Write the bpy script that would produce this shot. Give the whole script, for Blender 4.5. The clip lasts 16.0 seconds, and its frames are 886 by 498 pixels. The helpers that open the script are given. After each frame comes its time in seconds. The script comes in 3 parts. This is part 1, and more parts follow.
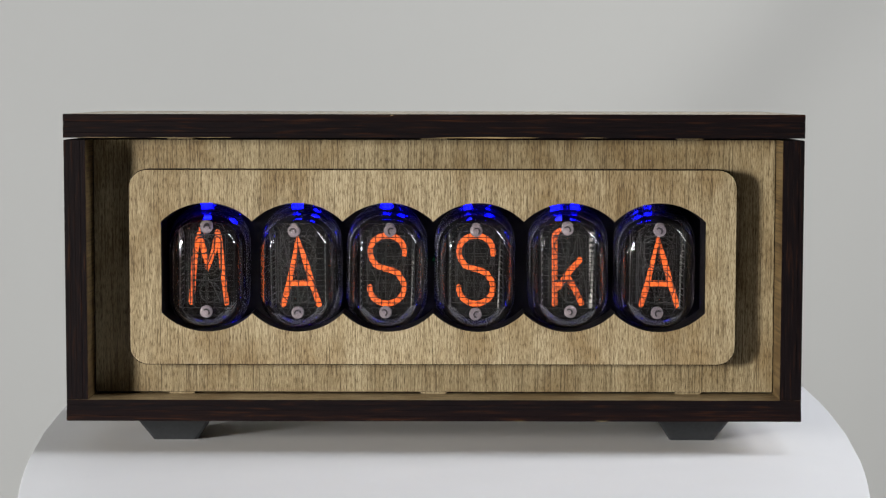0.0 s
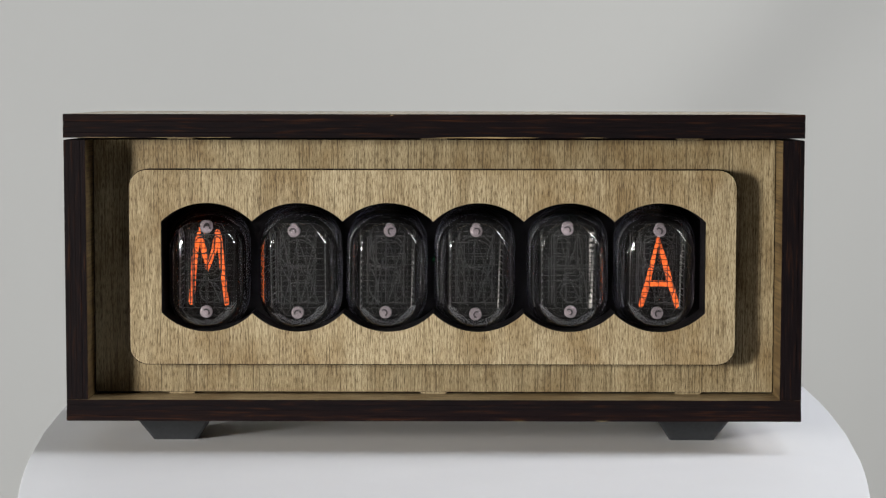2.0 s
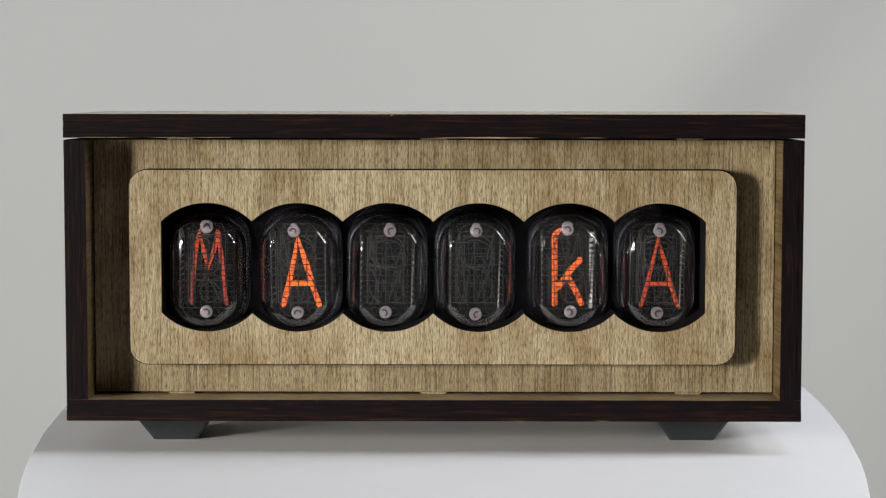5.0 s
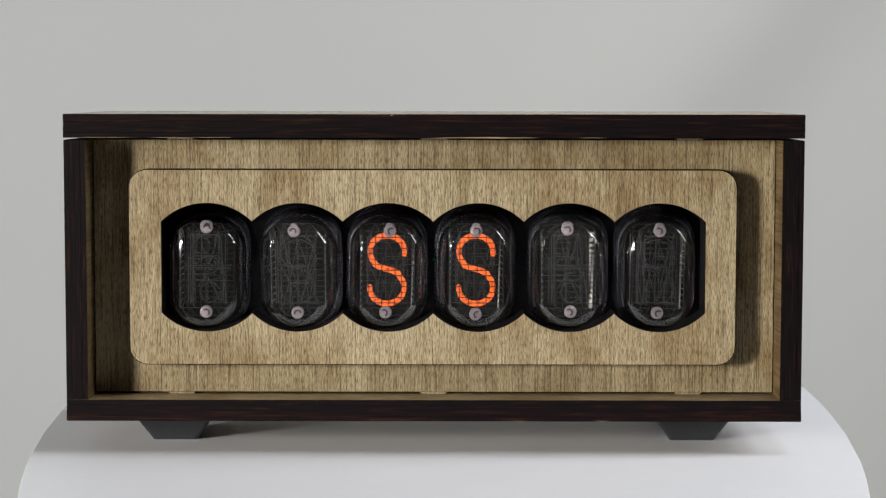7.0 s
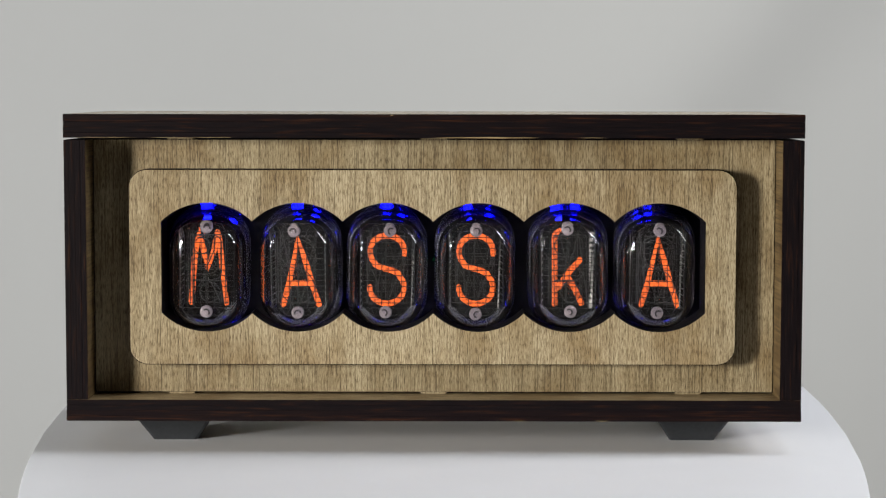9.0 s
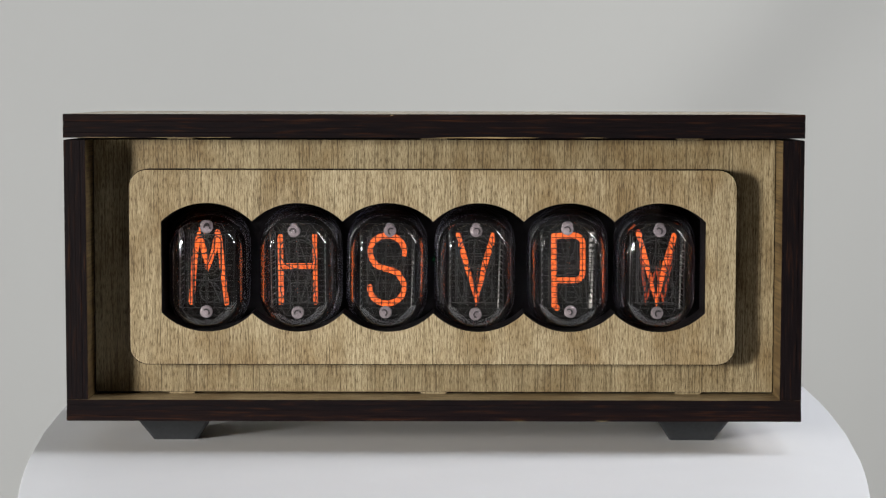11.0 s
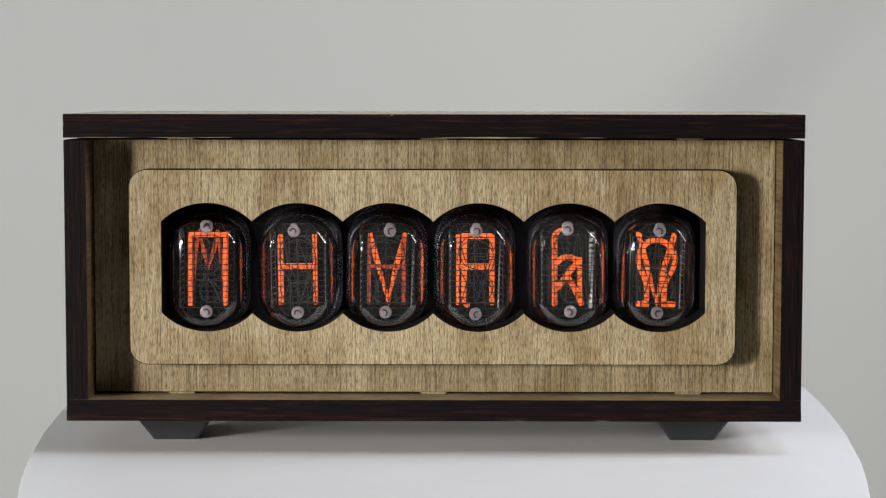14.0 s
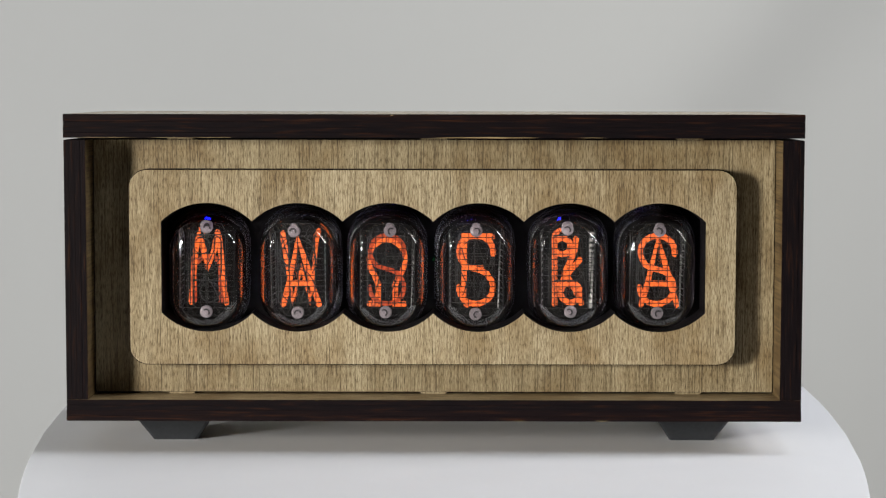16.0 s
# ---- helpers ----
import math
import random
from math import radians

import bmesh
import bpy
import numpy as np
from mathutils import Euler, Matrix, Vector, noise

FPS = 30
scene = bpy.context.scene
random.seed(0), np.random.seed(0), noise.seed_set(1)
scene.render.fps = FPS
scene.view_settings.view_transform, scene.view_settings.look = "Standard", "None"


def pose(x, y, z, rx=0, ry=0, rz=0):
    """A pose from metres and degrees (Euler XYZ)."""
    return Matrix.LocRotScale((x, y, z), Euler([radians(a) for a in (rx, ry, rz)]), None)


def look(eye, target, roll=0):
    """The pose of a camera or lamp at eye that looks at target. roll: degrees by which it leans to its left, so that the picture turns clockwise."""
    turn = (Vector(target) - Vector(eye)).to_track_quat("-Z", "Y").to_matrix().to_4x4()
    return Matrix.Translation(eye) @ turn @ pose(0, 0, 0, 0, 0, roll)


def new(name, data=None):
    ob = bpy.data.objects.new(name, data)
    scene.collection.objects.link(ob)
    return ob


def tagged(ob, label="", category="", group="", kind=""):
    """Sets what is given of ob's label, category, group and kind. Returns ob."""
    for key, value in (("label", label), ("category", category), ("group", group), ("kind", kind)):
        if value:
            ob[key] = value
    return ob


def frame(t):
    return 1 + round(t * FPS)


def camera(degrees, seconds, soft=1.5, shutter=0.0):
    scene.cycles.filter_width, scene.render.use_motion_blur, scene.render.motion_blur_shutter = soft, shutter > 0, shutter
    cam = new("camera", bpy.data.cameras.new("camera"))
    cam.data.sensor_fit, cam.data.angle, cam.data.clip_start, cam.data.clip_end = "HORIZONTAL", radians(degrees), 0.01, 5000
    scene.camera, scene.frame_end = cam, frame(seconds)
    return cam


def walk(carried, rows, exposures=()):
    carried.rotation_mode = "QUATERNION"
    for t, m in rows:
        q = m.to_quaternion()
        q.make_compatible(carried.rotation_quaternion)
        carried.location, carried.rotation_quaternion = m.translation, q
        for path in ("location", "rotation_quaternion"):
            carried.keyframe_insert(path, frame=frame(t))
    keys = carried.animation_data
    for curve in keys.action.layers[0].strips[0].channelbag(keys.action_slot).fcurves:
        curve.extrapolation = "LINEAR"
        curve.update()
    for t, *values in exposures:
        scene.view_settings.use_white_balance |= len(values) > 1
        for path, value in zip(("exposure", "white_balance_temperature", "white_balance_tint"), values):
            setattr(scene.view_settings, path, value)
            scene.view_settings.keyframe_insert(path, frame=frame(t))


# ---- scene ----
ZB = 0.906            # underside of the clock's case
ZP = 0.8967            # top of the plinth

# ---- camera: stands still on a tripod ----
cam = camera(24.55, 16.0, soft=1.25)
EYE = pose(0.00438, -0.56302, ZB + 0.09236, 90 - 4.474, 0, 0.186) @ pose(0, 0, 0, 0, 0, 0.066)
walk(cam, [(0.0, EYE), (16.0, EYE)])

# ---- light: a lamp in front on the left, a window high on the right, an added backdrop fill ----
scene.view_settings.exposure = 0.0
world = bpy.data.worlds.new("room_air")
world.use_nodes = True
world.node_tree.nodes["Background"].inputs["Color"].default_value = (0.9, 0.95, 1.0, 1)
world.node_tree.nodes["Background"].inputs["Strength"].default_value = 0.05
scene.world = world


def area(name, eye, target, sx, sy, watts, colour):
    data = bpy.data.lights.new(name, "AREA")
    data.shape, data.size, data.size_y, data.energy, data.color = "RECTANGLE", sx, sy, watts, colour
    ob = new(name, data)
    ob.matrix_basis = look(eye, target)
    return ob


area("side_lamp", (-0.85, -0.73, ZB + 0.148), (0.50, -0.70, ZB + 0.02), 0.19, 0.23, 28.2, (1.0, 0.97, 0.91))
area("window_light", (0.86, -0.07, ZB + 0.46), (0.08, -0.20, ZB + 0.0), 0.46, 0.46, 9.9, (0.965, 0.97, 1.0))
# assumed overhead fill, added to brighten the backdrop
area("backdrop_fill_lamp", (0.60, 0.06, 2.38), (0.55, 0.56, ZB + 0.4), 0.60, 0.12, 5.4, (0.93, 0.965, 1.0))


# ---- materials ----
def nodes_of(name):
    m = bpy.data.materials.new(name)
    m.use_nodes = True
    return m, m.node_tree.nodes, m.node_tree.links, m.node_tree.nodes["Principled BSDF"]


def noise_node(nt, ln, scale3, detail=4.0, rough=0.6, seed=0.0):
    tc = nt.new("ShaderNodeTexCoord")
    mp = nt.new("ShaderNodeMapping")
    mp.inputs["Scale"].default_value = scale3
    mp.inputs["Location"].default_value = (seed, seed * 1.7, seed * 0.6)
    nz = nt.new("ShaderNodeTexNoise")
    nz.inputs["Scale"].default_value, nz.inputs["Detail"].default_value, nz.inputs["Roughness"].default_value = 1.0, detail, rough
    ln.new(tc.outputs["Object"], mp.inputs["Vector"])
    ln.new(mp.outputs["Vector"], nz.inputs["Vector"])
    return nz.outputs["Fac"]


def ramp(nt, ln, fac, stops):
    r = nt.new("ShaderNodeValToRGB")
    el = r.color_ramp.elements
    while len(el) < len(stops):
        el.new(0.5)
    for e, (p, c) in zip(el, stops):
        e.position, e.color = p, (*c, 1)
    ln.new(fac, r.inputs["Fac"])
    return r.outputs["Color"]


def mix(nt, ln, a, b, fac, mode="MIX"):
    n = nt.new("ShaderNodeMix")
    n.data_type, n.blend_type = "RGBA", mode
    for sock, v in ((n.inputs[0], fac), (n.inputs[6], a), (n.inputs[7], b)):
        if isinstance(v, (int, float)):
            sock.default_value = v
        elif isinstance(v, tuple):
            sock.default_value = (*v, 1)
        else:
            ln.new(v, sock)
    return n.outputs[2]


def bump(nt, ln, bsdf, height, strength, dist):
    b = nt.new("ShaderNodeBump")
    b.inputs["Strength"].default_value, b.inputs["Distance"].default_value = strength, dist
    ln.new(height, b.inputs["Height"])
    ln.new(b.outputs["Normal"], bsdf.inputs["Normal"])


def veneer(name, fine, broad, tone=(1, 1, 1), seed=0.0, rough=0.62, gloss=0.3, along="z"):
    """Pale veneer with short dark pores along the grain."""
    m, nt, ln, bs = nodes_of(name)
    pores = noise_node(nt, ln, fine, 2, 0.55, seed)
    hair = noise_node(nt, ln, tuple(q * k for q, k in zip(fine, (0.46, 0.46, 0.11) if along == "z" else (0.6, 0.6, 0.6))), 5, 0.70, seed + 6)
    bands = noise_node(nt, ln, broad, 4, 0.6, seed + 3)
    blot = noise_node(nt, ln, (55, 55, 40), 4, 0.65, seed + 9)
    base = ramp(nt, ln, bands, [(0.3, (0.262 * tone[0], 0.208 * tone[1], 0.119 * tone[2])), (0.7, (0.362 * tone[0], 0.306 * tone[1], 0.195 * tone[2]))])
    dark = ramp(nt, ln, pores, [(0.33, (0.36, 0.31, 0.25)), (0.47, (0.82, 0.79, 0.75)), (0.58, (1.05, 1.05, 1.05))])
    thin = ramp(nt, ln, hair, [(0.36, (0.26, 0.21, 0.15)), (0.46, (0.84, 0.81, 0.77)), (0.58, (1.15, 1.15, 1.15))])
    dark = mix(nt, ln, dark, thin, 0.85, "MULTIPLY")
    col = mix(nt, ln, base, dark, 1.0, "MULTIPLY")
    leaf = ramp(nt, ln, noise_node(nt, ln, (21, 0, 0), 0, 0.5, seed + 13), [(0.44, (0.90, 0.89, 0.87)), (0.452, (1, 1, 1)), (0.58, (1, 1, 1)), (0.592, (0.94, 0.93, 0.91))])
    col = mix(nt, ln, col, leaf, 1.0 if along == "z" else 0.0, "MULTIPLY")
    grey = ramp(nt, ln, blot, [(0.36, (0.62, 0.53, 0.40)), (0.56, (1, 1, 1))])
    ln.new(mix(nt, ln, col, grey, 0.8, "MULTIPLY"), bs.inputs["Base Color"])
    bs.inputs["Roughness"].default_value = rough
    bs.inputs["Specular IOR Level"].default_value = gloss
    bump(nt, ln, bs, pores, 0.25, 0.0002)
    return m


VENEER = veneer("veneer_upright_grain", (5000, 5000, 560), (160, 160, 14))
VENEER_PLATE = veneer("veneer_plate", (4800, 4800, 540), (130, 130, 12), (1.16, 1.17, 1.21), 5.3)
VENEER_FLAT = veneer("veneer_lengthwise_grain", (120, 2300, 2300), (12, 160, 160), (1.10, 1.03, 0.94), 2.1, 0.42, 0.5, "x")
# dark tone stands in for shade in the recess; the veneer itself is pale
VENEER_SIDE = veneer("veneer_cross_grain_shaded", (900, 60, 3000), (160, 12, 120), (0.42, 0.35, 0.25), 7.7, along="y")


def charred(name, scale3, seed=0.0, brown=1.0):
    """Laser-burnt plywood edge: nearly black, brown where it is rubbed."""
    m, nt, ln, bs = nodes_of(name)
    streak = noise_node(nt, ln, scale3, 5, 0.6, seed)
    wear = noise_node(nt, ln, tuple(q * 1.2 for q in scale3), 4, 0.65, seed + 2)
    a = ramp(nt, ln, streak, [(0.35, (0.004 * brown, 0.0028, 0.0036)), (0.55, (0.0065 * brown, 0.004 * brown ** 0.4, 0.0044)), (0.72, (0.026 * brown, 0.0105 * brown ** 0.6, 0.006))])
    w = ramp(nt, ln, wear, [(0.68, (0, 0, 0)), (0.84, (1, 1, 1))])
    ln.new(mix(nt, ln, a, (0.07, 0.030, 0.014), w), bs.inputs["Base Color"])
    bs.inputs["Roughness"].default_value = 0.6
    bs.inputs["Specular IOR Level"].default_value = 0.05
    bump(nt, ln, bs, streak, 0.5, 0.0003)
    return m


# lid veneer: smoother, and its paler tone also paints in sheen
VENEER_LID = veneer("lid_veneer_pale_sheen", (120, 2300, 2300), (12, 160, 160), (1.6, 1.56, 1.52), 2.1, 0.22, 0.5, "x")

CHAR_LONG = charred("charred_edge_lengthwise", (90, 900, 1300))
CHAR_RUST = charred("rust_brown_edge", (70, 900, 1500), 8.0, 1.3)
CHAR_UP = charred("charred_edge_upright", (1300, 900, 90), 4.0)


def plain(name, colour, rough, metal=0.0, spread=0.15, scale=300.0, relief=0.1, gloss=0.5):
    m, nt, ln, bs = nodes_of(name)
    n = noise_node(nt, ln, (scale, scale, scale), 4, 0.6)
    lo, hi = tuple(c * (1 - spread) for c in colour), tuple(c * (1 + spread) for c in colour)
    ln.new(ramp(nt, ln, n, [(0.3, lo), (0.7, hi)]), bs.inputs["Base Color"])
    bs.inputs["Roughness"].default_value, bs.inputs["Metallic"].default_value = rough, metal
    bs.inputs["Specular IOR Level"].default_value = gloss
    if relief:
        bump(nt, ln, bs, n, relief, 0.0002)
    return m


HOLE_EDGE = plain("burnt_hole_edge", (0.0030, 0.0024, 0.0030), 0.60, 0, 0.5, 420, 0.5, 0.04)
BLACK_BOARD = plain("black_board", (0.0030, 0.0026, 0.0034), 0.5, 0, 0.5, 260, 0.3, 0.06)
BLACK_PLASTIC = plain("black_foot_plastic", (0.020, 0.022, 0.025), 0.5, 0, 0.25, 900)
WIRE = plain("grid_wire", (0.0095, 0.009, 0.009), 0.5, 0.5, 0.6, 900, 0, 0.2)
CATHODE = plain("cathode_metal", (0.028, 0.027, 0.028), 0.5, 0.5, 0.35, 700, 0, 0.2)
STRIP = plain("bright_strip_metal", (0.045, 0.043, 0.042), 0.42, 0.9, 0.3, 700, 0)
CERAMIC = plain("lilac_grey_ceramic", (0.104, 0.086, 0.094), 0.55, 0, 0.2, 900)
RIVET = plain("rivet_metal", (0.022, 0.019, 0.020), 0.4, 0.6, 0.3, 2000)
TUBE_BASE = plain("dark_tube_base", (0.004, 0.004, 0.004), 0.8, 0, 0.3, 500, 0.1, 0.06)
PLINTH_WHITE = plain("white_plinth_paint", (0.705, 0.715, 0.745), 0.55, 0, 0.02, 25, 0.03)
PAPER = plain("grey_backdrop_paper", (0.585, 0.592, 0.582), 0.9, 0, 0.015, 4, 0.02)
ROOM_PAINT = plain("room_paint", (0.035, 0.035, 0.035), 0.9, 0, 0.03, 3, 0.02)
FLOOR_GREY = plain("grey_floor_lino", (0.22, 0.21, 0.20), 0.6, 0, 0.15, 12, 0.05)

GLASS, _nt, _ln, _bs = nodes_of("clear_tube_glass")
_bs.inputs["Base Color"].default_value = (0.97, 0.97, 0.98, 1)
_bs.inputs["Roughness"].default_value = 0.01
_bs.inputs["IOR"].default_value = 1.46
_bs.inputs["Transmission Weight"].default_value = 1.0

SKIRT_GLASS, _nt, _ln, _bs = nodes_of("ribbed_skirt_glass")
_bs.inputs["Base Color"].default_value = (0.44, 0.44, 0.56, 1)
_bs.inputs["Roughness"].default_value = 0.21
_bs.inputs["IOR"].default_value = 1.46
_bs.inputs["Transmission Weight"].default_value = 1.0
bump(_nt, _ln, _bs, noise_node(_nt, _ln, (700, 120, 260), 3, 0.6, 2.0), 0.5, 0.0005)


def glowing(name, colour, strength):
    m, nt, ln, bs = nodes_of(name)
    n = noise_node(nt, ln, (1000, 1000, 1000), 3, 0.6)
    c = ramp(nt, ln, n, [(0.32, tuple(x * 0.30 for x in colour)), (0.52, tuple(x * 0.95 for x in colour)), (0.70, tuple(x * 1.25 for x in colour))])
    bs.inputs["Base Color"].default_value = (0.02, 0.01, 0.01, 1)
    ln.new(c, bs.inputs["Emission Color"])
    bs.inputs["Emission Strength"].default_value = strength
    bs.inputs["Specular IOR Level"].default_value = 0.0
    return m


NEON = glowing("neon_glow", (1.0, 0.160, 0.026), 1.28)
NEON_FAINT = glowing("faint_neon_glow", (1.0, 0.125, 0.030), 0.54)
BLUE_LED = glowing("blue_led_light", (0.002, 0.003, 1.0), 26.0)
GREEN_LED = glowing("green_led_light", (0.0, 0.30, 0.12), 0.25)


# ---- mesh helpers ----
def part(name, bm, material, parent=None, label="", at=(0, 0, 0), smooth=False):
    me = bm
    if not isinstance(bm, bpy.types.Mesh):
        me = bpy.data.meshes.new(name)
        bmesh.ops.recalc_face_normals(bm, faces=bm.faces)
        for f in bm.faces:
            f.smooth = smooth
        bm.to_mesh(me)
        bm.free()
        for m in (material if isinstance(material, (list, tuple)) else [material]):
            me.materials.append(m)
    ob = new(name, me)
    ob.location = at
    if parent is not None:
        ob.parent = parent
    if label:
        ob["label"] = label
    return ob


def box_into(bm, x0, x1, y0, y1, z0, z1, bevel=0.0, mat=None):
    vs = [bm.verts.new((x, y, z)) for x in (x0, x1) for y in (y0, y1) for z in (z0, z1)]
    quads = ((0, 1, 3, 2), (4, 6, 7, 5), (0, 4, 5, 1), (2, 3, 7, 6), (0, 2, 6, 4), (1, 5, 7, 3))
    fs = [bm.faces.new([vs[i] for i in q]) for q in quads]
    if mat is not None:
        for f, k in zip(fs, mat):
            f.material_index = k
    if bevel:
        es = list({e for f in fs for e in f.edges})
        bmesh.ops.bevel(bm, geom=es, offset=bevel, segments=2, affect="EDGES", profile=0.6)
    return fs


def box(x0, x1, y0, y1, z0, z1, bevel=0.0, mat=None):
    bm = bmesh.new()
    box_into(bm, x0, x1, y0, y1, z0, z1, bevel, mat)
    return bm


def round_rect(a, b, r, n=10, cx=0.0, cz=0.0):
    pts = []
    for k, (sx, sz) in enumerate(((1, 1), (-1, 1), (-1, -1), (1, -1))):
        for i in range(n + 1):
            w = math.pi / 2 * (k + i / n)
            pts.append((cx + sx * (a - r) + r * math.cos(w), cz + sz * (b - r) + r * math.sin(w)))
    return pts


def lofted(bm, loops, closed=False):
    """Join loops of equal length, each a list of corners in space, by quads."""
    rows = [[bm.verts.new(p) for p in lp] for lp in loops]
    pairs = list(zip(rows, rows[1:])) + ([(rows[-1], rows[0])] if closed else [])
    for a, b in pairs:
        for i in range(len(a)):
            j = (i + 1) % len(a)
            bm.faces.new((a[i], a[j], b[j], b[i]))
    return rows


# ---- room and backdrop ----
def room():
    x0, x1, y0, y1, z1 = -1.6, 1.6, -1.5, 1.3, 2.5
    def wall(name, label, *b, m=ROOM_PAINT):
        tagged(part(name, box(*b), m), label, "wall", kind="structure")
    tagged(part("floor", box(x0, x1, y0, y1, -0.1, 0.0), FLOOR_GREY), "grey lino floor of a plain room", "floor", kind="structure")
    tagged(part("ceiling", box(x0, x1, y0, y1, z1, z1 + 0.1), ROOM_PAINT), "plain dark grey painted ceiling", "ceiling", kind="structure")
    wall("wall_north", "plain dark grey painted wall", x0, x1, y1, y1 + 0.1, -0.1, z1 + 0.1)
    wall("wall_south", "plain dark grey painted wall", x0, x1, y0 - 0.1, y0, -0.1, z1 + 0.1)
    wall("wall_west", "plain dark grey painted wall", x0 - 0.1, x0, y0 - 0.1, y1 + 0.1, -0.1, z1 + 0.1)
    wall("wall_east", "plain dark grey painted wall", x1, x1 + 0.1, y0 - 0.1, y1 + 0.1, -0.1, z1 + 0.1)
    # paper sheet with a slanting fold, its sides bent to shade darker
    bm = bmesh.new()
    nx, nz = 120, 60
    def deep(x, z):
        s = (x - 0.225) * 0.768 - (z - (ZB + 0.12)) * 0.64
        soft = lambda q, w: w * math.log1p(math.exp(min(40.0, q / w)))
        # turn puts the sides' falloff into the shape, facing off the side lamp
        turn = 0.15 * soft(s, 0.03) - 0.46 * soft(-0.02 - x, 0.08)
        return 0.80 + 0.015 * math.tanh(s / 0.030) + turn + 0.003 * math.sin(x * 5 + 1) + 0.003 * math.sin(z * 7)
    grid = []
    for k in range(2):
        rows = []
        for j in range(nz + 1):
            z = 0.02 + 2.2 * j / nz
            rows.append([bm.verts.new((-1.3 + 2.6 * i / nx, deep(-1.3 + 2.6 * i / nx, z) + 0.002 * k, z)) for i in range(nx + 1)])
        grid.append(rows)
        for j in range(nz):
            for i in range(nx):
                bm.faces.new((rows[j][i], rows[j][i + 1], rows[j + 1][i + 1], rows[j + 1][i]))
    a, b = grid
    rim = [(0, i) for i in range(nx)] + [(j, nx) for j in range(nz)] + [(nz, i) for i in range(nx, 0, -1)] + [(j, 0) for j in range(nz, 0, -1)]
    for (j, i), (q, p) in zip(rim, rim[1:] + rim[:1]):
        bm.faces.new((a[j][i], a[q][p], b[q][p], b[j][i]))
    tagged(part("backdrop", bm, PAPER, smooth=True), "pale grey paper backdrop with a soft slanting fold", "backdrop", kind="structure")


def plinth():
    """White oval stand with a softly rounded rim."""
    top = new("plinth")
    top.location = (0.0030, 0.130, 0.0)
    tagged(top, "smooth white oval display stand with rounded rim", "display stand")
    a, b, e = 0.1229, 0.382, 0.0002
    def oval(d, z, n=120):
        pts = []
        for i in range(n):
            w = 2 * math.pi * i / n
            s, c = math.sin(w), math.cos(w)
            u = math.copysign(abs(s) ** 0.45, s)                 # blunt ends
            y = -0.095 + (0.165 - d) * u
            wide = math.sqrt(max(0.0, 1 - (y / b) ** 2)) * (1 - min(1.0, abs(u)) ** 10) ** 0.1
            pts.append((math.copysign((a - d) * wide, c), y, z))
        return pts
    bm = bmesh.new()
    loops = [oval(0.012, ZP - 0.060), oval(0.003, ZP - 0.058), oval(0.0, ZP - 0.052), oval(0.0, ZP - 0.03)]
    for k in range(0, 9):
        w = math.pi / 2 * k / 8
        loops.append(oval(e * (1 - math.cos(w)), ZP - e + e * math.sin(w)))
    rows = lofted(bm, loops)
    bm.faces.new(rows[0])
    bm.faces.new(rows[-1])
    slab = part("tabletop", bm, PLINTH_WHITE, top, smooth=True)
    bm = bmesh.new()
    rows = lofted(bm, [oval(0.03, 0.0), oval(0.03, ZP - 0.0598)])
    bm.faces.new(rows[0])
    bm.faces.new(rows[-1])
    body = part("pedestal", bm, PLINTH_WHITE, top, smooth=True)
    for ob in (slab, body):
        for f in ob.data.polygons:
            if len(f.vertices) > 4:
                f.use_smooth = False


# ---- the clock's case ----
W2, H, T = 0.1025, 0.0849, 0.006
DEPTH = 0.077
GAP = 0.0005
PITCH, LOBE = 0.0254, 0.0180
LOBE_Z = 0.0426
LOBE_X0 = -0.0637


def hole_loop(grow=0.0):
    """Outline of six overlapping round openings in a row."""
    r, pts = LOBE + grow, []
    half = PITCH / 2 + grow
    for side in (1, -1):
        order = range(6) if side == 1 else range(5, -1, -1)
        for i in order:
            cx = LOBE_X0 + PITCH * i
            lo = math.acos((half if (i == 0 if side == 1 else i == 5) else PITCH / 2) / r)
            hi = math.acos((half if (i == 5 if side == 1 else i == 0) else PITCH / 2) / r)
            start, end = math.pi - lo, hi
            for k in range(17):
                if k == 0 and not (i == (0 if side == 1 else 5)):
                    continue
                w = start + (end - start) * k / 16
                pts.append((cx + r * math.cos(w) * side, LOBE_Z + r * math.sin(w) * side))
    return pts


def pierced(outer, outer_in, y0, y1, chamfer):
    """A board in the upright plane with the row of openings cut through it."""
    bm = bmesh.new()
    def ring(pts, y):
        vs = [bm.verts.new((x, y, z)) for x, z in pts]
        es = [bm.edges.new((vs[i], vs[(i + 1) % len(vs)])) for i in range(len(vs))]
        return vs, es
    o = [ring(outer_in, y0), ring(outer, y0 + chamfer), ring(outer, y1)]
    h = [ring(hole_loop(chamfer * 0.6), y0), ring(hole_loop(), y0 + chamfer), ring(hole_loop(), y1)]
    for k in (0, 2):
        bmesh.ops.triangle_fill(bm, use_beauty=True, edges=o[k][1] + h[k][1])
    for rows, mat in ((o, 1), (h, 2)):
        for (a, _), (b, _) in zip(rows, rows[1:]):
            for i in range(len(a)):
                j = (i + 1) % len(a)
                f = bm.faces.new((a[i], a[j], b[j], b[i]))
                f.material_index = mat
    return bm


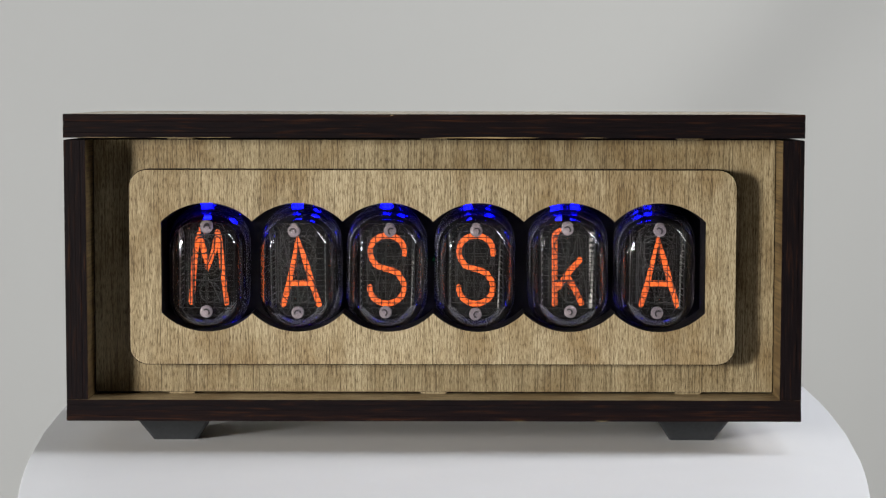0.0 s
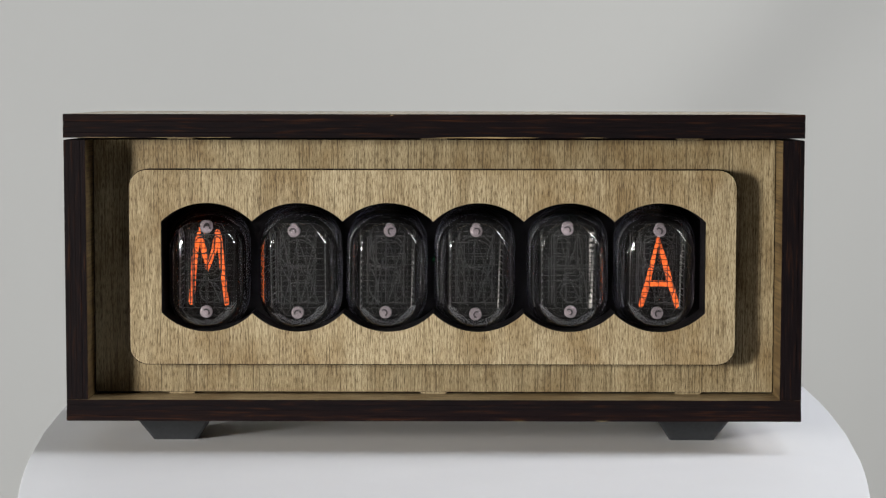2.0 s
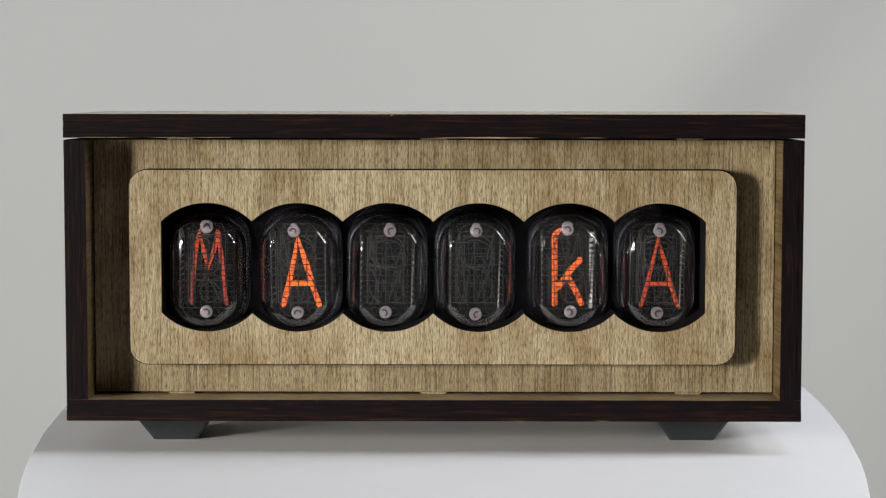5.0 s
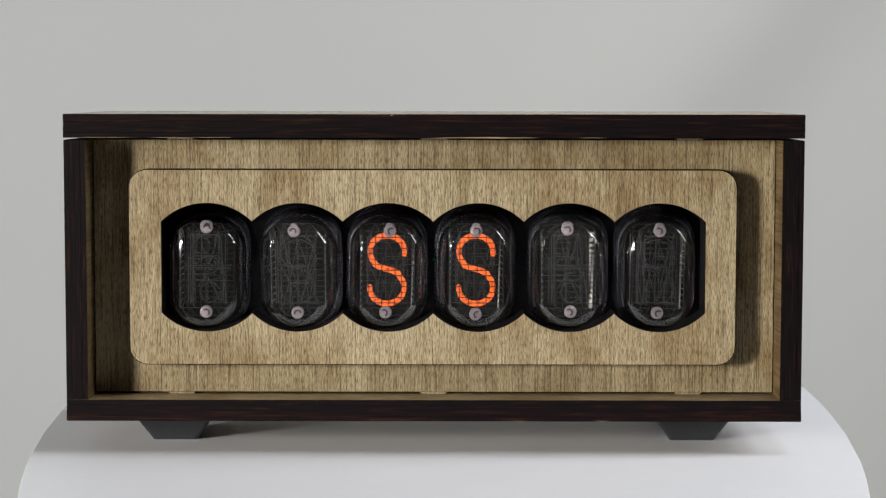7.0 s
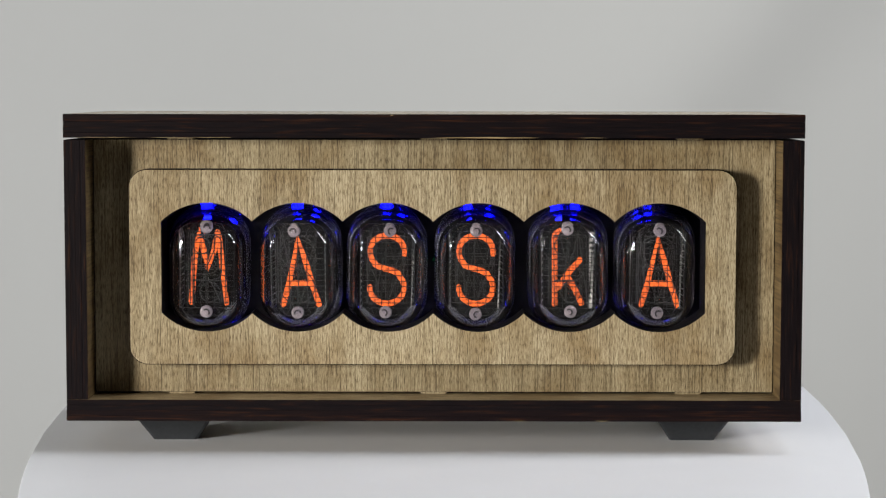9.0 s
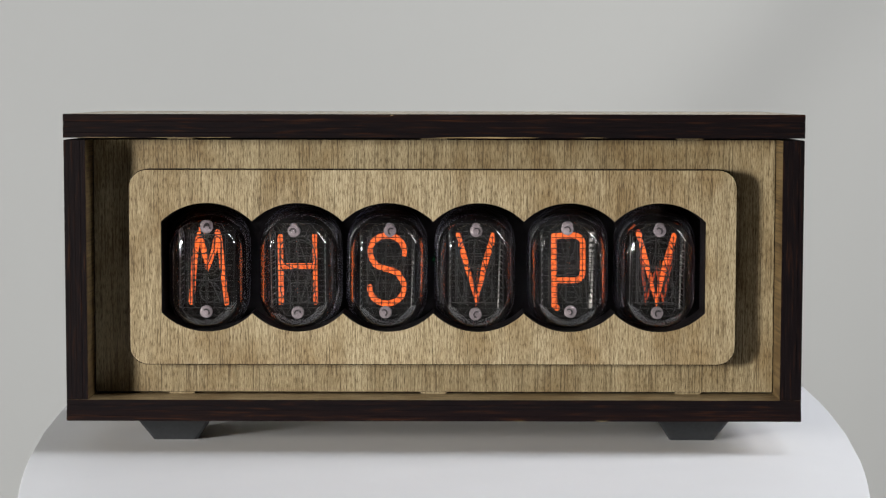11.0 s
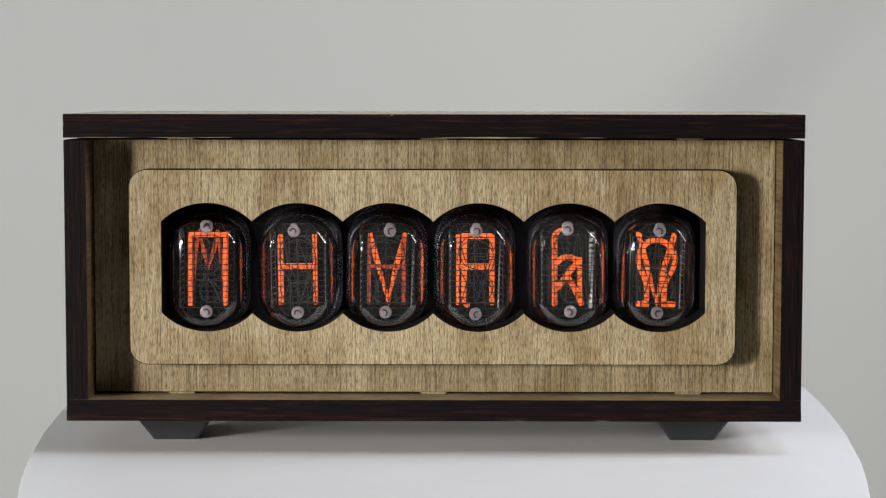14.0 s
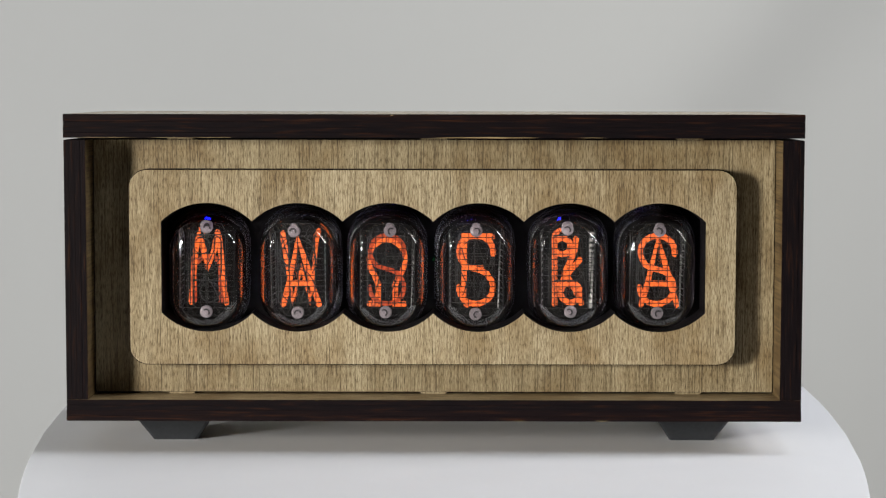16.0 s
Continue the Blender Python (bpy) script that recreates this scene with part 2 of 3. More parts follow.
def clock_case():
    case = new("clock_case")
    case.location = (0, 0, ZB)
    tagged(case, "open-fronted plywood clock case with dark burnt edges, standing on white plinth", "clock case")
    step = T / 4
    random.seed(4)
    # lid and bottom, each of four glued plies; the outer plies carry pale veneer
    for name, z0, lab in (("lid_board", H - T + 0.0001, "plywood lid board with burnt edges"), ("bottom_board", 0.0, "plywood bottom board with burnt edges")):
        host = None
        for k in range(4):
            d = random.uniform(-0.00008, 0.00008)
            bm = box(-W2 + d, W2 - d, 0.0 + abs(d), DEPTH, z0 + step * k + 0.00001, z0 + step * (k + 1) + (0.0006 if k == 3 and z0 > 0 else 0) - 0.00001, 0.00012 if k in (0, 3) else 0.00005,
                     (0, 0, 0, 0, 1 if k == 0 else 0, 1 if k == 3 else 0))
            if k == 0:
                host = part(name, bm, [CHAR_RUST if z0 == 0 else CHAR_LONG, VENEER_FLAT], case, lab)
            else:
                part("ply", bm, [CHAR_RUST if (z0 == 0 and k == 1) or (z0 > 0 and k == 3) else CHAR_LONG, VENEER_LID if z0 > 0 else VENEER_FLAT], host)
    z0, z1 = T, H - T - GAP
    for name, s in (("side_board", -1), ("side_board", 1)):
        host = None
        for k in range(4):
            d = random.uniform(0, 0.00015)
            xa, xb = s * (W2 - step * (4 - k) + 0.00001), s * (W2 - step * (3 - k) - 0.00001)
            lo, hi = min(xa, xb), max(xa, xb)
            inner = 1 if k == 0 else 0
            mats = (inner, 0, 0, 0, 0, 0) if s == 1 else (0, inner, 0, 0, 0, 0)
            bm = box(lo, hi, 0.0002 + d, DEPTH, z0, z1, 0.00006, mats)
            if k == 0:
                host = part(name, bm, [CHAR_UP, VENEER_SIDE], case, "plywood side board, shade put into its inner tone")
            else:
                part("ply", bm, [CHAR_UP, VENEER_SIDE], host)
    # front panel set back in the case, with tabs into lid and bottom
    xa = W2 - T - 0.0001
    pz0, pz1 = T + 0.0004, H - T - 0.0005
    rect = round_rect(xa, (pz1 - pz0) / 2, 0.0004, 2, 0, (pz0 + pz1) / 2)
    rect_in = round_rect(xa - 0.0002, (pz1 - pz0) / 2 - 0.0002, 0.0003, 2, 0, (pz0 + pz1) / 2)
    panel = part("front_panel", pierced(rect, rect_in, 0.012, 0.018, 0.0002), [VENEER, HOLE_EDGE, HOLE_EDGE], case, "pale veneered panel set back in the case")
    for cx in (-0.0718, -0.0001, 0.0723):
        part("tab", box(cx - 0.0036, cx + 0.0036, 0.0121, 0.0178, T - 0.0002, pz0 + 0.0002), VENEER, panel)
        part("tab", box(cx - 0.0036, cx + 0.0036, 0.0121, 0.0178, pz1 - 0.0002, H - T + 0.0002), VENEER, panel)
    # raised plate with rounded corners
    plate_o = round_rect(0.0852, 0.0275, 0.0052, 12, -0.0004, 0.0426)
    plate_i = round_rect(0.0850, 0.0273, 0.0050, 12, -0.0004, 0.0426)
    part("face_plate", pierced(plate_o, plate_i, 0.0058, 0.0120, 0.0002), [VENEER_PLATE, CHAR_LONG, HOLE_EDGE], case, "raised pale veneered plate with six joined round openings")
    part("back_board", box(-W2 + T + 0.0004, W2 - T - 0.0004, DEPTH - 0.004, DEPTH, T, H - T), CHAR_LONG, case)
    # pale chips along the burnt edge; the longest paints light through the gap
    def sliver_mesh(x0, x1, z, h):
        bm = bmesh.new()
        n, up, lo = 12, [], []
        for k in range(n + 1):
            u = k / n
            w = h * (0.15 + 0.85 * math.sin(math.pi * u) ** 0.7) * (0.75 + 0.5 * random.random()) / 2
            x = x0 + (x1 - x0) * u
            up.append([bm.verts.new((x, y, z + w)) for y in (-0.00009, 0.0004)])
            lo.append([bm.verts.new((x, y, z - w)) for y in (-0.00009, 0.0004)])
        for k in range(n):
            bm.faces.new((lo[k][0], lo[k + 1][0], up[k + 1][0], up[k][0]))
            bm.faces.new((up[k][0], up[k + 1][0], up[k + 1][1], up[k][1]))
            bm.faces.new((lo[k][0], lo[k][1], lo[k + 1][1], lo[k + 1][0]))
            bm.faces.new((up[k][1], up[k + 1][1], lo[k + 1][1], lo[k][1]))
        for k in (0, n):
            bm.faces.new((lo[k][0], up[k][0], up[k][1], lo[k][1]))
        return bm
    low = H - T + 0.00022
    for x0, x1, z, h in ((0.0005, 0.0290, low, 0.00034), (-0.0990, -0.0825, low, 0.00010), (-0.0790, -0.0560, low, 0.00008), (0.0400, 0.0480, low, 0.00012),
                         (0.0222, 0.0256, 0.00018, 0.00017), (0.0452, 0.0490, 0.00016, 0.00016), (-0.0330, -0.0322, 0.0058, 0.00016), (-0.012, -0.0112, H + 0.0004, 0.00026),):
        part("sliver", sliver_mesh(x0, x1, z, h), VENEER_FLAT, case, "pale sliver, chipped wood and painted light in the gap")
    # feet: stout wedges narrowing downwards
    for fx in (-0.0754, 0.0750):
        for fy in (0.0288, 0.0605):
            bm = bmesh.new()
            def ring(a, b, z, m=0.0012):
                return [(x + fx, y + fy, z) for x, y in round_rect(a, b, m, 3)]
            rows = lofted(bm, [ring(0.0121, 0.0100, -0.00005), ring(0.0120, 0.0099, -0.0008), ring(0.0068, 0.0052, ZP - ZB + 0.0005), ring(0.0065, 0.0049, ZP - ZB)])
            bm.faces.new(rows[0])
            bm.faces.new(rows[-1])
            part("foot", bm, BLACK_PLASTIC, case, "black plastic foot tapering downwards")
    return case


# ---- tubes ----
def arc(cx, cy, r, a0, a1, n=14, ry=None):
    ry = r if ry is None else ry
    return [(cx + r * math.cos(radians(a0 + (a1 - a0) * i / n)), cy + ry * math.sin(radians(a0 + (a1 - a0) * i / n))) for i in range(n + 1)]


# strokes of the signs in millimetres from the tube's middle: what each wire sign shows
SIGNS = {
    "M": [[(-4.6, -8.8), (-3.7, 3.9), (-3.1, 8.3), (-2.4, 11.3), (-1.3, 6.3), (0.1, 1.4), (1.7, 6.0), (2.9, 11.7)], [(3.0, 11.6), (3.7, 5.3), (5.6, -9.0)]],
    "N": [[(-4.7, -8.8), (-4.7, 10.8), (5.3, 10.8), (5.3, -8.8)]],
    "k": [[(-2.4, 12.2), (-3.8, 11.0), (-3.8, -9.1)], [(3.5, 3.8), (-0.4, -0.6), (-2.8, -4.3)], [(0.0, -1.3), (2.0, -4.8), (3.8, -8.8)]],
    "u": [[(-4.6, 10.6), (-4.6, -9.0)], [(2.8, 10.6), (2.8, 1.4), (1.6, -0.6), (-1.0, -1.1), (-4.0, -1.0)], [(2.8, 0.6), (3.8, -0.4), (5.0, -0.6)]],
    "n": [[(-3.9, 4.2), (-3.9, -8.8)], [(-3.9, 2.0)] + arc(0.0, 0.6, 3.6, 150, 20, 8) + [(3.6, -8.8)]],
    "m": [[(-6.6, 4.2), (-5.8, 3.6), (-5.8, -8.8)], [(-5.8, 3.0), (-4.0, 4.2), (2.6, 4.2), (3.8, 3.2), (4.1, 1.6), (4.1, -8.8)], [(-0.7, 4.2), (-0.7, -8.8)]],
    "%": [arc(-1.6, 7.6, 2.3, 0, 340, 14), arc(0.7, -5.6, 2.8, 20, 360, 16), [(2.3, 9.9), (1.9, 6.5), (0.5, 3.0), (-0.9, 0.2), (-1.2, -3.2)]],
    "+": [[(-7.8, 1.0), (6.8, 1.0)], [(-0.1, 10.3), (-0.2, 2.0)], [(-0.3, 0.0), (-0.5, -9.0)]],
    "-": [[(-6.7, 1.6), (7.1, 1.7)]],
    "P": [[(-3.0, -9.9), (-3.9, -9.0), (-4.0, 10.6), (1.5, 10.8)] + arc(1.8, 8.4, 2.3, 90, 0, 6) + [(4.1, 1.2)] + arc(1.8, 0.4, 2.3, 0, -90, 6) + [(-3.8, -1.9)]],
    "A": [[(-4.4, -9.1), (-2.6, -3.0), (0.1, 9.6), (2.2, 3.0), (4.0, -3.4), (6.0, -9.1)], [(-2.4, -2.9), (3.6, -2.9)]],
    "F": [[(-2.2, -9.8), (-3.2, -8.6), (-3.2, 10.0), (5.4, 10.0)], [(-3.0, 1.0), (2.0, 1.0)]],
    "H": [[(-5.3, 10.2), (-5.3, -8.9)], [(4.7, 10.2), (4.7, -8.9)], [(-4.6, 1.6), (4.2, 1.6)]],
    "Z": [[(-5.9, 9.8), (-5.9, -8.8)], [(-0.4, 10.2), (-0.4, -8.8)], [(-5.6, 0.6), (-0.6, 0.6)], [(-0.2, 4.6), (4.7, 4.6), (3.4, 0.6), (0.5, -8.0)], [(0.4, -8.5), (5.1, -8.5)]],
    "S": [arc(-0.1, 6.2, 4.9, -10, 205, 14, 4.5) + [(-3.2, 2.3), (-1.0, 1.4), (1.3, 0.9), (3.0, 0.0)] + arc(-0.1, -4.0, 4.9, 42, -184, 16, 4.6)],
    "V": [[(-5.2, 10.6), (-3.0, 3.5), (0.4, -8.8), (2.6, 2.0), (5.2, 10.8)]],
    "W": [[(-5.0, 11.0), (-3.8, 3.0), (-2.4, -8.8), (0.3, 0.6), (2.5, -8.6), (4.2, 2.0), (5.3, 11.0)]],
    "O": [[(-5.4, -9.0), (-2.6, -9.0), (-2.5, -3.6), (-3.4, -1.4)] + arc(-0.1, 3.6, 5.3, 222, -42, 20, 5.6) + [(3.2, -1.4), (2.3, -3.6), (2.4, -9.0), (5.2, -9.0)]],
}
ROW_A, ROW_B = "PN%kM+-nmu", "SAZOHVFW"
SAY = {"N": "capital pi", "%": "per cent", "u": "micro", "+": "plus", "-": "minus", "Z": "hertz", "O": "omega"}


def ribbons(strokes, width, thick):
    """Flat bent strips with mitred corners and rounded ends."""
    bm = bmesh.new()
    for n, line in enumerate(strokes):
        p = [Vector((x, z)) * 0.001 for x, z in line]
        left, right = [], []
        for i, q in enumerate(p):
            a = (q - p[i - 1]).normalized() if i else None
            b = (p[i + 1] - q).normalized() if i + 1 < len(p) else None
            d = ((a or b) + (b or a)).normalized()
            side = Vector((-d.y, d.x))
            c = max(0.55, side.dot(Vector((-(b or a).y, (b or a).x))))
            side = side * (width / 2 / c)
            left.append(q + side)
            right.append(q - side)
        d0, d1 = (p[0] - p[1]).normalized(), (p[-1] - p[-2]).normalized()
        left.insert(0, p[0] + d0 * width * 0.35 + (left[0] - p[0]) * 0.55)
        right.insert(0, p[0] + d0 * width * 0.35 + (right[0] - p[0]) * 0.55)
        left.append(p[-1] + d1 * width * 0.35 + (left[-1] - p[-1]) * 0.55)
        right.append(p[-1] + d1 * width * 0.35 + (right[-1] - p[-1]) * 0.55)
        y = -0.00003 * n
        f0 = [bm.verts.new((q.x, y - thick / 2, q.y)) for q in left], [bm.verts.new((q.x, y - thick / 2, q.y)) for q in right]
        f1 = [bm.verts.new((q.x, y + thick / 2, q.y)) for q in left], [bm.verts.new((q.x, y + thick / 2, q.y)) for q in right]
        for i in range(len(left) - 1):
            bm.faces.new((f0[0][i], f0[0][i + 1], f0[1][i + 1], f0[1][i]))
            bm.faces.new((f1[0][i], f1[1][i], f1[1][i + 1], f1[0][i + 1]))
            bm.faces.new((f0[0][i], f1[0][i], f1[0][i + 1], f0[0][i + 1]))
            bm.faces.new((f0[1][i], f0[1][i + 1], f1[1][i + 1], f1[1][i]))
        for k in (0, -1):
            bm.faces.new((f0[0][k], f0[1][k], f1[1][k], f1[0][k]))
    return bm


def tube_glass():
    """Thick clear envelope: oblong, with rounded shoulders and a faintly domed front."""
    bm = bmesh.new()
    a, b, r = 0.0105, 0.0153, 0.0095
    def ring(inset, y):
        i = min(inset, 0.0102)
        dome = max(0.0, 1 - y / 0.012)
        return [(x, y + dome * (x * x / 0.16 + z * z / 0.30), z) for x, z in round_rect(a - i, b - 0.32 * i, max(0.0001, r - 0.9 * i), 12)]
    def shoulder(inset, depth, i0, y0, n=12):
        return [(i0 + inset * (1 - math.cos(w)), y0 + depth * (1 - math.sin(w))) for w in (math.pi / 2 * k / n for k in range(n + 1))]
    outer = [(0.0, 0.0210)] + shoulder(0.0050, 0.0050, 0.0, 0.0) + [(0.0068, 0.0), (0.0082, 0.0), (0.0095, 0.0), (0.0102, 0.0)]
    inner = [(0.0102, 0.0009), (0.0095, 0.0009), (0.0082, 0.0009), (0.0070, 0.0009)] + shoulder(0.0046, 0.0045, 0.0009, 0.0009)[::-1] + [(0.0009, 0.0210)]
    ro = lofted(bm, [ring(*q) for q in outer])
    ri = lofted(bm, [ring(*q) for q in inner])
    bm.faces.new(ro[-1])
    bm.faces.new(ri[0])
    n = len(ro[0])
    for i in range(n):
        bm.faces.new((ro[0][i], ro[0][(i + 1) % n], ri[-1][(i + 1) % n], ri[-1][i]))
    return bm


def tube_skirt():
    """Thick flared foot of the envelope, a ribbed glass ring round the tube."""
    bm = bmesh.new()
    def ring(g, y):
        return [(x, y, z) for x, z in round_rect(0.0106 + 0.30 * g, 0.0154 + g, 0.0096 + 0.6 * g, 12, 0.0, 0.0003)]
    profile = [(0.0001, 0.0147), (0.0006, 0.0145), (0.0012, 0.0152), (0.0016, 0.0168), (0.0023, 0.0172), (0.0030, 0.0182),
               (0.0036, 0.0200), (0.0036, 0.0220), (0.0030, 0.0232), (0.0001, 0.0232)]
    lofted(bm, [ring(*q) for q in profile], True)
    return bm


def wire_into(bm, x0, z0, x1, z1, y, w):
    d = Vector((x1 - x0, 0, z1 - z0)).normalized()
    s = Vector((-d.z, 0, d.x)) * (w / 2)
    q = [Vector((x0, y, z0)) + s, Vector((x1, y, z1)) + s, Vector((x1, y, z1)) - s, Vector((x0, y, z0)) - s]
    lo = [bm.verts.new(v + Vector((0, -w / 2, 0))) for v in q]
    hi = [bm.verts.new(v + Vector((0, w / 2, 0))) for v in q]
    bm.faces.new(lo)
    bm.faces.new(hi)
    for i in range(4):
        j = (i + 1) % 4
        bm.faces.new((lo[i], lo[j], hi[j], hi[i]))


def anode_grid(nx):
    bm = bmesh.new()
    w, x0, x1, z0, z1 = 0.00024, -0.0074, 0.0074, -0.0098, 0.0118
    for i in range(nx + 1):
        x = x0 + (x1 - x0) * i / nx
        wire_into(bm, x, z0, x, z1, 0.0, w)
    nz = 14
    for j in range(nz + 1):
        z = z0 + (z1 - z0) * j / nz
        wire_into(bm, x0, z, x1, z, 0.00013, w)
    # zigzag stays above and below the mesh
    for za, zb in ((z0, z0 - 0.0021), (z1, z1 + 0.0018)):
        for i in range(6):
            xa = x0 + (x1 - x0) * i / 6
            xm, xb = xa + (x1 - x0) / 12, xa + (x1 - x0) / 6
            if abs(xm) < 0.0015:
                continue
            wire_into(bm, xa, za, xm, zb, 0.00005, w)
            wire_into(bm, xm, zb, xb, za, -0.00005, w)
        wire_into(bm, x0 + 0.001, zb, x1 - 0.001, zb, 0.0002, w)
    return bm


def cage_side(s):
    """Side of the anode cage, a ladder of punched metal."""
    bm = bmesh.new()
    x = s * 0.0077
    for y in (0.0060, 0.0145):
        box_into(bm, x - 0.0001, x + 0.0001, y, y + 0.0006, -0.0098, 0.0118)
    for j in range(13):
        z = -0.0098 + 0.0018 * j
        box_into(bm, x - 0.00009, x + 0.00009, 0.0066, 0.0145, z - 0.00012, z + 0.00012)
    return bm


def disc(r, y0, y1, seg=24):
    bm = bmesh.new()
    c = r * 0.12
    loops = [[(q * math.cos(2 * math.pi * i / seg), y, q * math.sin(2 * math.pi * i / seg)) for i in range(seg)] for q, y in ((r, y1), (r, y0 + c), (r - c, y0))]
    rows = lofted(bm, loops)
    bm.faces.new(rows[0])
    bm.faces.new(rows[-1])
    return bm


def tube_base():
    """Dark cup that closes the tube behind, narrowing to the board."""
    bm = bmesh.new()
    def ring(i, y):
        return [(x, y, z) for x, z in round_rect(0.0101 - i, 0.0152 - i, 0.0083 - i, 10)]
    rows = lofted(bm, [ring(0.0012, 0.0218), ring(0.0012, 0.0212), ring(0.0, 0.0202), ring(0.0, 0.0214), ring(0.0030, 0.0228), ring(0.0034, 0.0266)])
    bm.faces.new([bm.verts.new((x, 0.0206, z)) for x, y, z in ring(0.0011, 0)])
    return bm


CACHE = {}


def shared(key, make, material, smooth=False):
    if key not in CACHE:
        bm = make()
        bmesh.ops.recalc_face_normals(bm, faces=bm.faces)
        for f in bm.faces:
            f.smooth = smooth and len(f.verts) == 4
        me = bpy.data.meshes.new(key)
        bm.to_mesh(me)
        bm.free()
        me.materials.append(material)
        CACHE[key] = me
    return CACHE[key]


TUBE_X = (-0.0639, -0.0387, -0.0130, 0.0120, 0.0376, 0.0629)
TUBE_Z = 0.0406
TUBE_Y = 0.0038          # the front of the glass
BACK = 0.0240            # how far a glow piece, always shining, is hidden behind the board
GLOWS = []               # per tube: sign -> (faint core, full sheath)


def nixie_tube(i):
    row = ROW_A if i in (0, 4) else ROW_B
    tube = new("nixie_tube")
    tube.location = (TUBE_X[i], TUBE_Y, ZB + TUBE_Z)
    tube.rotation_euler = (0, radians((0.5, -0.8, 0.6, 0.2, -0.4, 0.7)[i]), radians((3.0, -1.2, 2.0, 1.0, -2.5, -1.5)[i]))
    tagged(tube, "clear glass nixie tube with wire sign cathodes behind a mesh", "nixie tube", "row of nixie tubes")
    g = part("glass_envelope", shared("glass", tube_glass, GLASS, True), None, tube)
    g.visible_shadow = False
    k = part("glass_skirt", shared("skirt", tube_skirt, SKIRT_GLASS, True), None, tube, "ribbed flared glass foot")
    k.visible_shadow = False
    part("base", shared("tube_base", tube_base, TUBE_BASE, True), None, tube)
    part("anode_grid", shared("grid%d" % (i % 2), lambda: anode_grid(6 if i % 2 else 8), WIRE), None, tube, "dark fine wire mesh", at=(0.0003, 0.0052, 0))
    for s in (-1, 1):
        part("cage_side", shared("cage%d" % s, lambda: cage_side(s), STRIP), None, tube)
    if i > 1:
        wide = (0, 0, 0.00022, 0.00040, 0.00130, 0.00036)[i]
        bm = bmesh.new()
        for k in range(15):
            z = -0.0098 + 0.00144 * k
            box_into(bm, -wide / 2, wide / 2, 0.0, 0.00015, z + 0.00016, z + 0.00128)
        box_into(bm, -wide / 2, -wide / 2 + 0.00008, 0.00002, 0.00017, -0.0098, 0.0118)
        fl = part("anode_flange", bm, STRIP, tube, "bright folded metal edge of the mesh", at=((0.0075, 0.0074, 0.0072, 0.0066, 0.0065, 0.0067)[i], 0.0058, 0))
        fl.rotation_euler = (radians(-5), 0, radians(-21))
    rng = random.Random(20 + i)
    high = ((0.0, 0.0131), (-0.0006, 0.0121), (0.0006, 0.0122), (-0.0001, 0.0122), (-0.0002, 0.0127), (0.0003, 0.0123))[i]
    low = ((0.0, -0.0107), (0.0, -0.0109), (-0.0004, -0.0108), (-0.0002, -0.0113), (0.0006, -0.0106), (0.0, -0.0109))[i]
    for dx, dz in (high, low):
        c = part("insulator_disc", shared("ceramic", lambda: disc(0.00175, 0.0, 0.0009), CERAMIC, True), None, tube, "lilac-grey ceramic disc", at=(dx, 0.0040, dz))
        h = part("rivet", shared("rivet", lambda: ribbons([arc(0, -0.2, 0.85, 10, 190, 8)], 0.00045, 0.0003), RIVET), None, c, at=(rng.uniform(-3e-4, 3e-4), -0.0001, 0))
        h.rotation_euler = (0, rng.uniform(-1.2, 1.2), 0)
        part("pillar", shared("pillar", lambda: disc(0.0006, 0.0, 0.0025, 10), RIVET), None, tube, at=(dx, 0.0049, dz))
    sets = {}
    for k, sign in enumerate(row):
        y = 0.0066 + 0.0085 * k / (len(row) - 1)
        what = SAY.get(sign, "letter " + sign)
        c = part("cathode", shared("wire_" + sign, lambda: ribbons(SIGNS[sign], 0.00030, 0.00022), CATHODE), None, tube, "thin grey metal sign, " + what, at=(0, y, 0))
        # both glow pieces always emit; unlit ones are only slid out of sight
        core = part("glow_dim", shared("core_" + sign, lambda: ribbons(SIGNS[sign], 0.00120, 0.00034), NEON_FAINT), None, c, "faint orange neon glow")
        sheath = part("glow_full", shared("sheath_" + sign, lambda: ribbons(SIGNS[sign], 0.00156, 0.00050), NEON), None, c, "bright orange neon glow")
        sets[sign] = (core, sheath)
    GLOWS.append(sets)


LEDS = []
TOP_LEDS = (((-0.0024, 0.0140), (0.0060, 0.0127)), ((-0.0014, 0.0143), (0.0040, 0.0140)), ((-0.0010, 0.0141), (0.0036, 0.0141)),
            ((-0.0026, 0.0142), (0.0033, 0.0139)), ((-0.0020, 0.0139), (0.0026, 0.0142)), ((-0.0046, 0.0137), (-0.0016, 0.0147)))


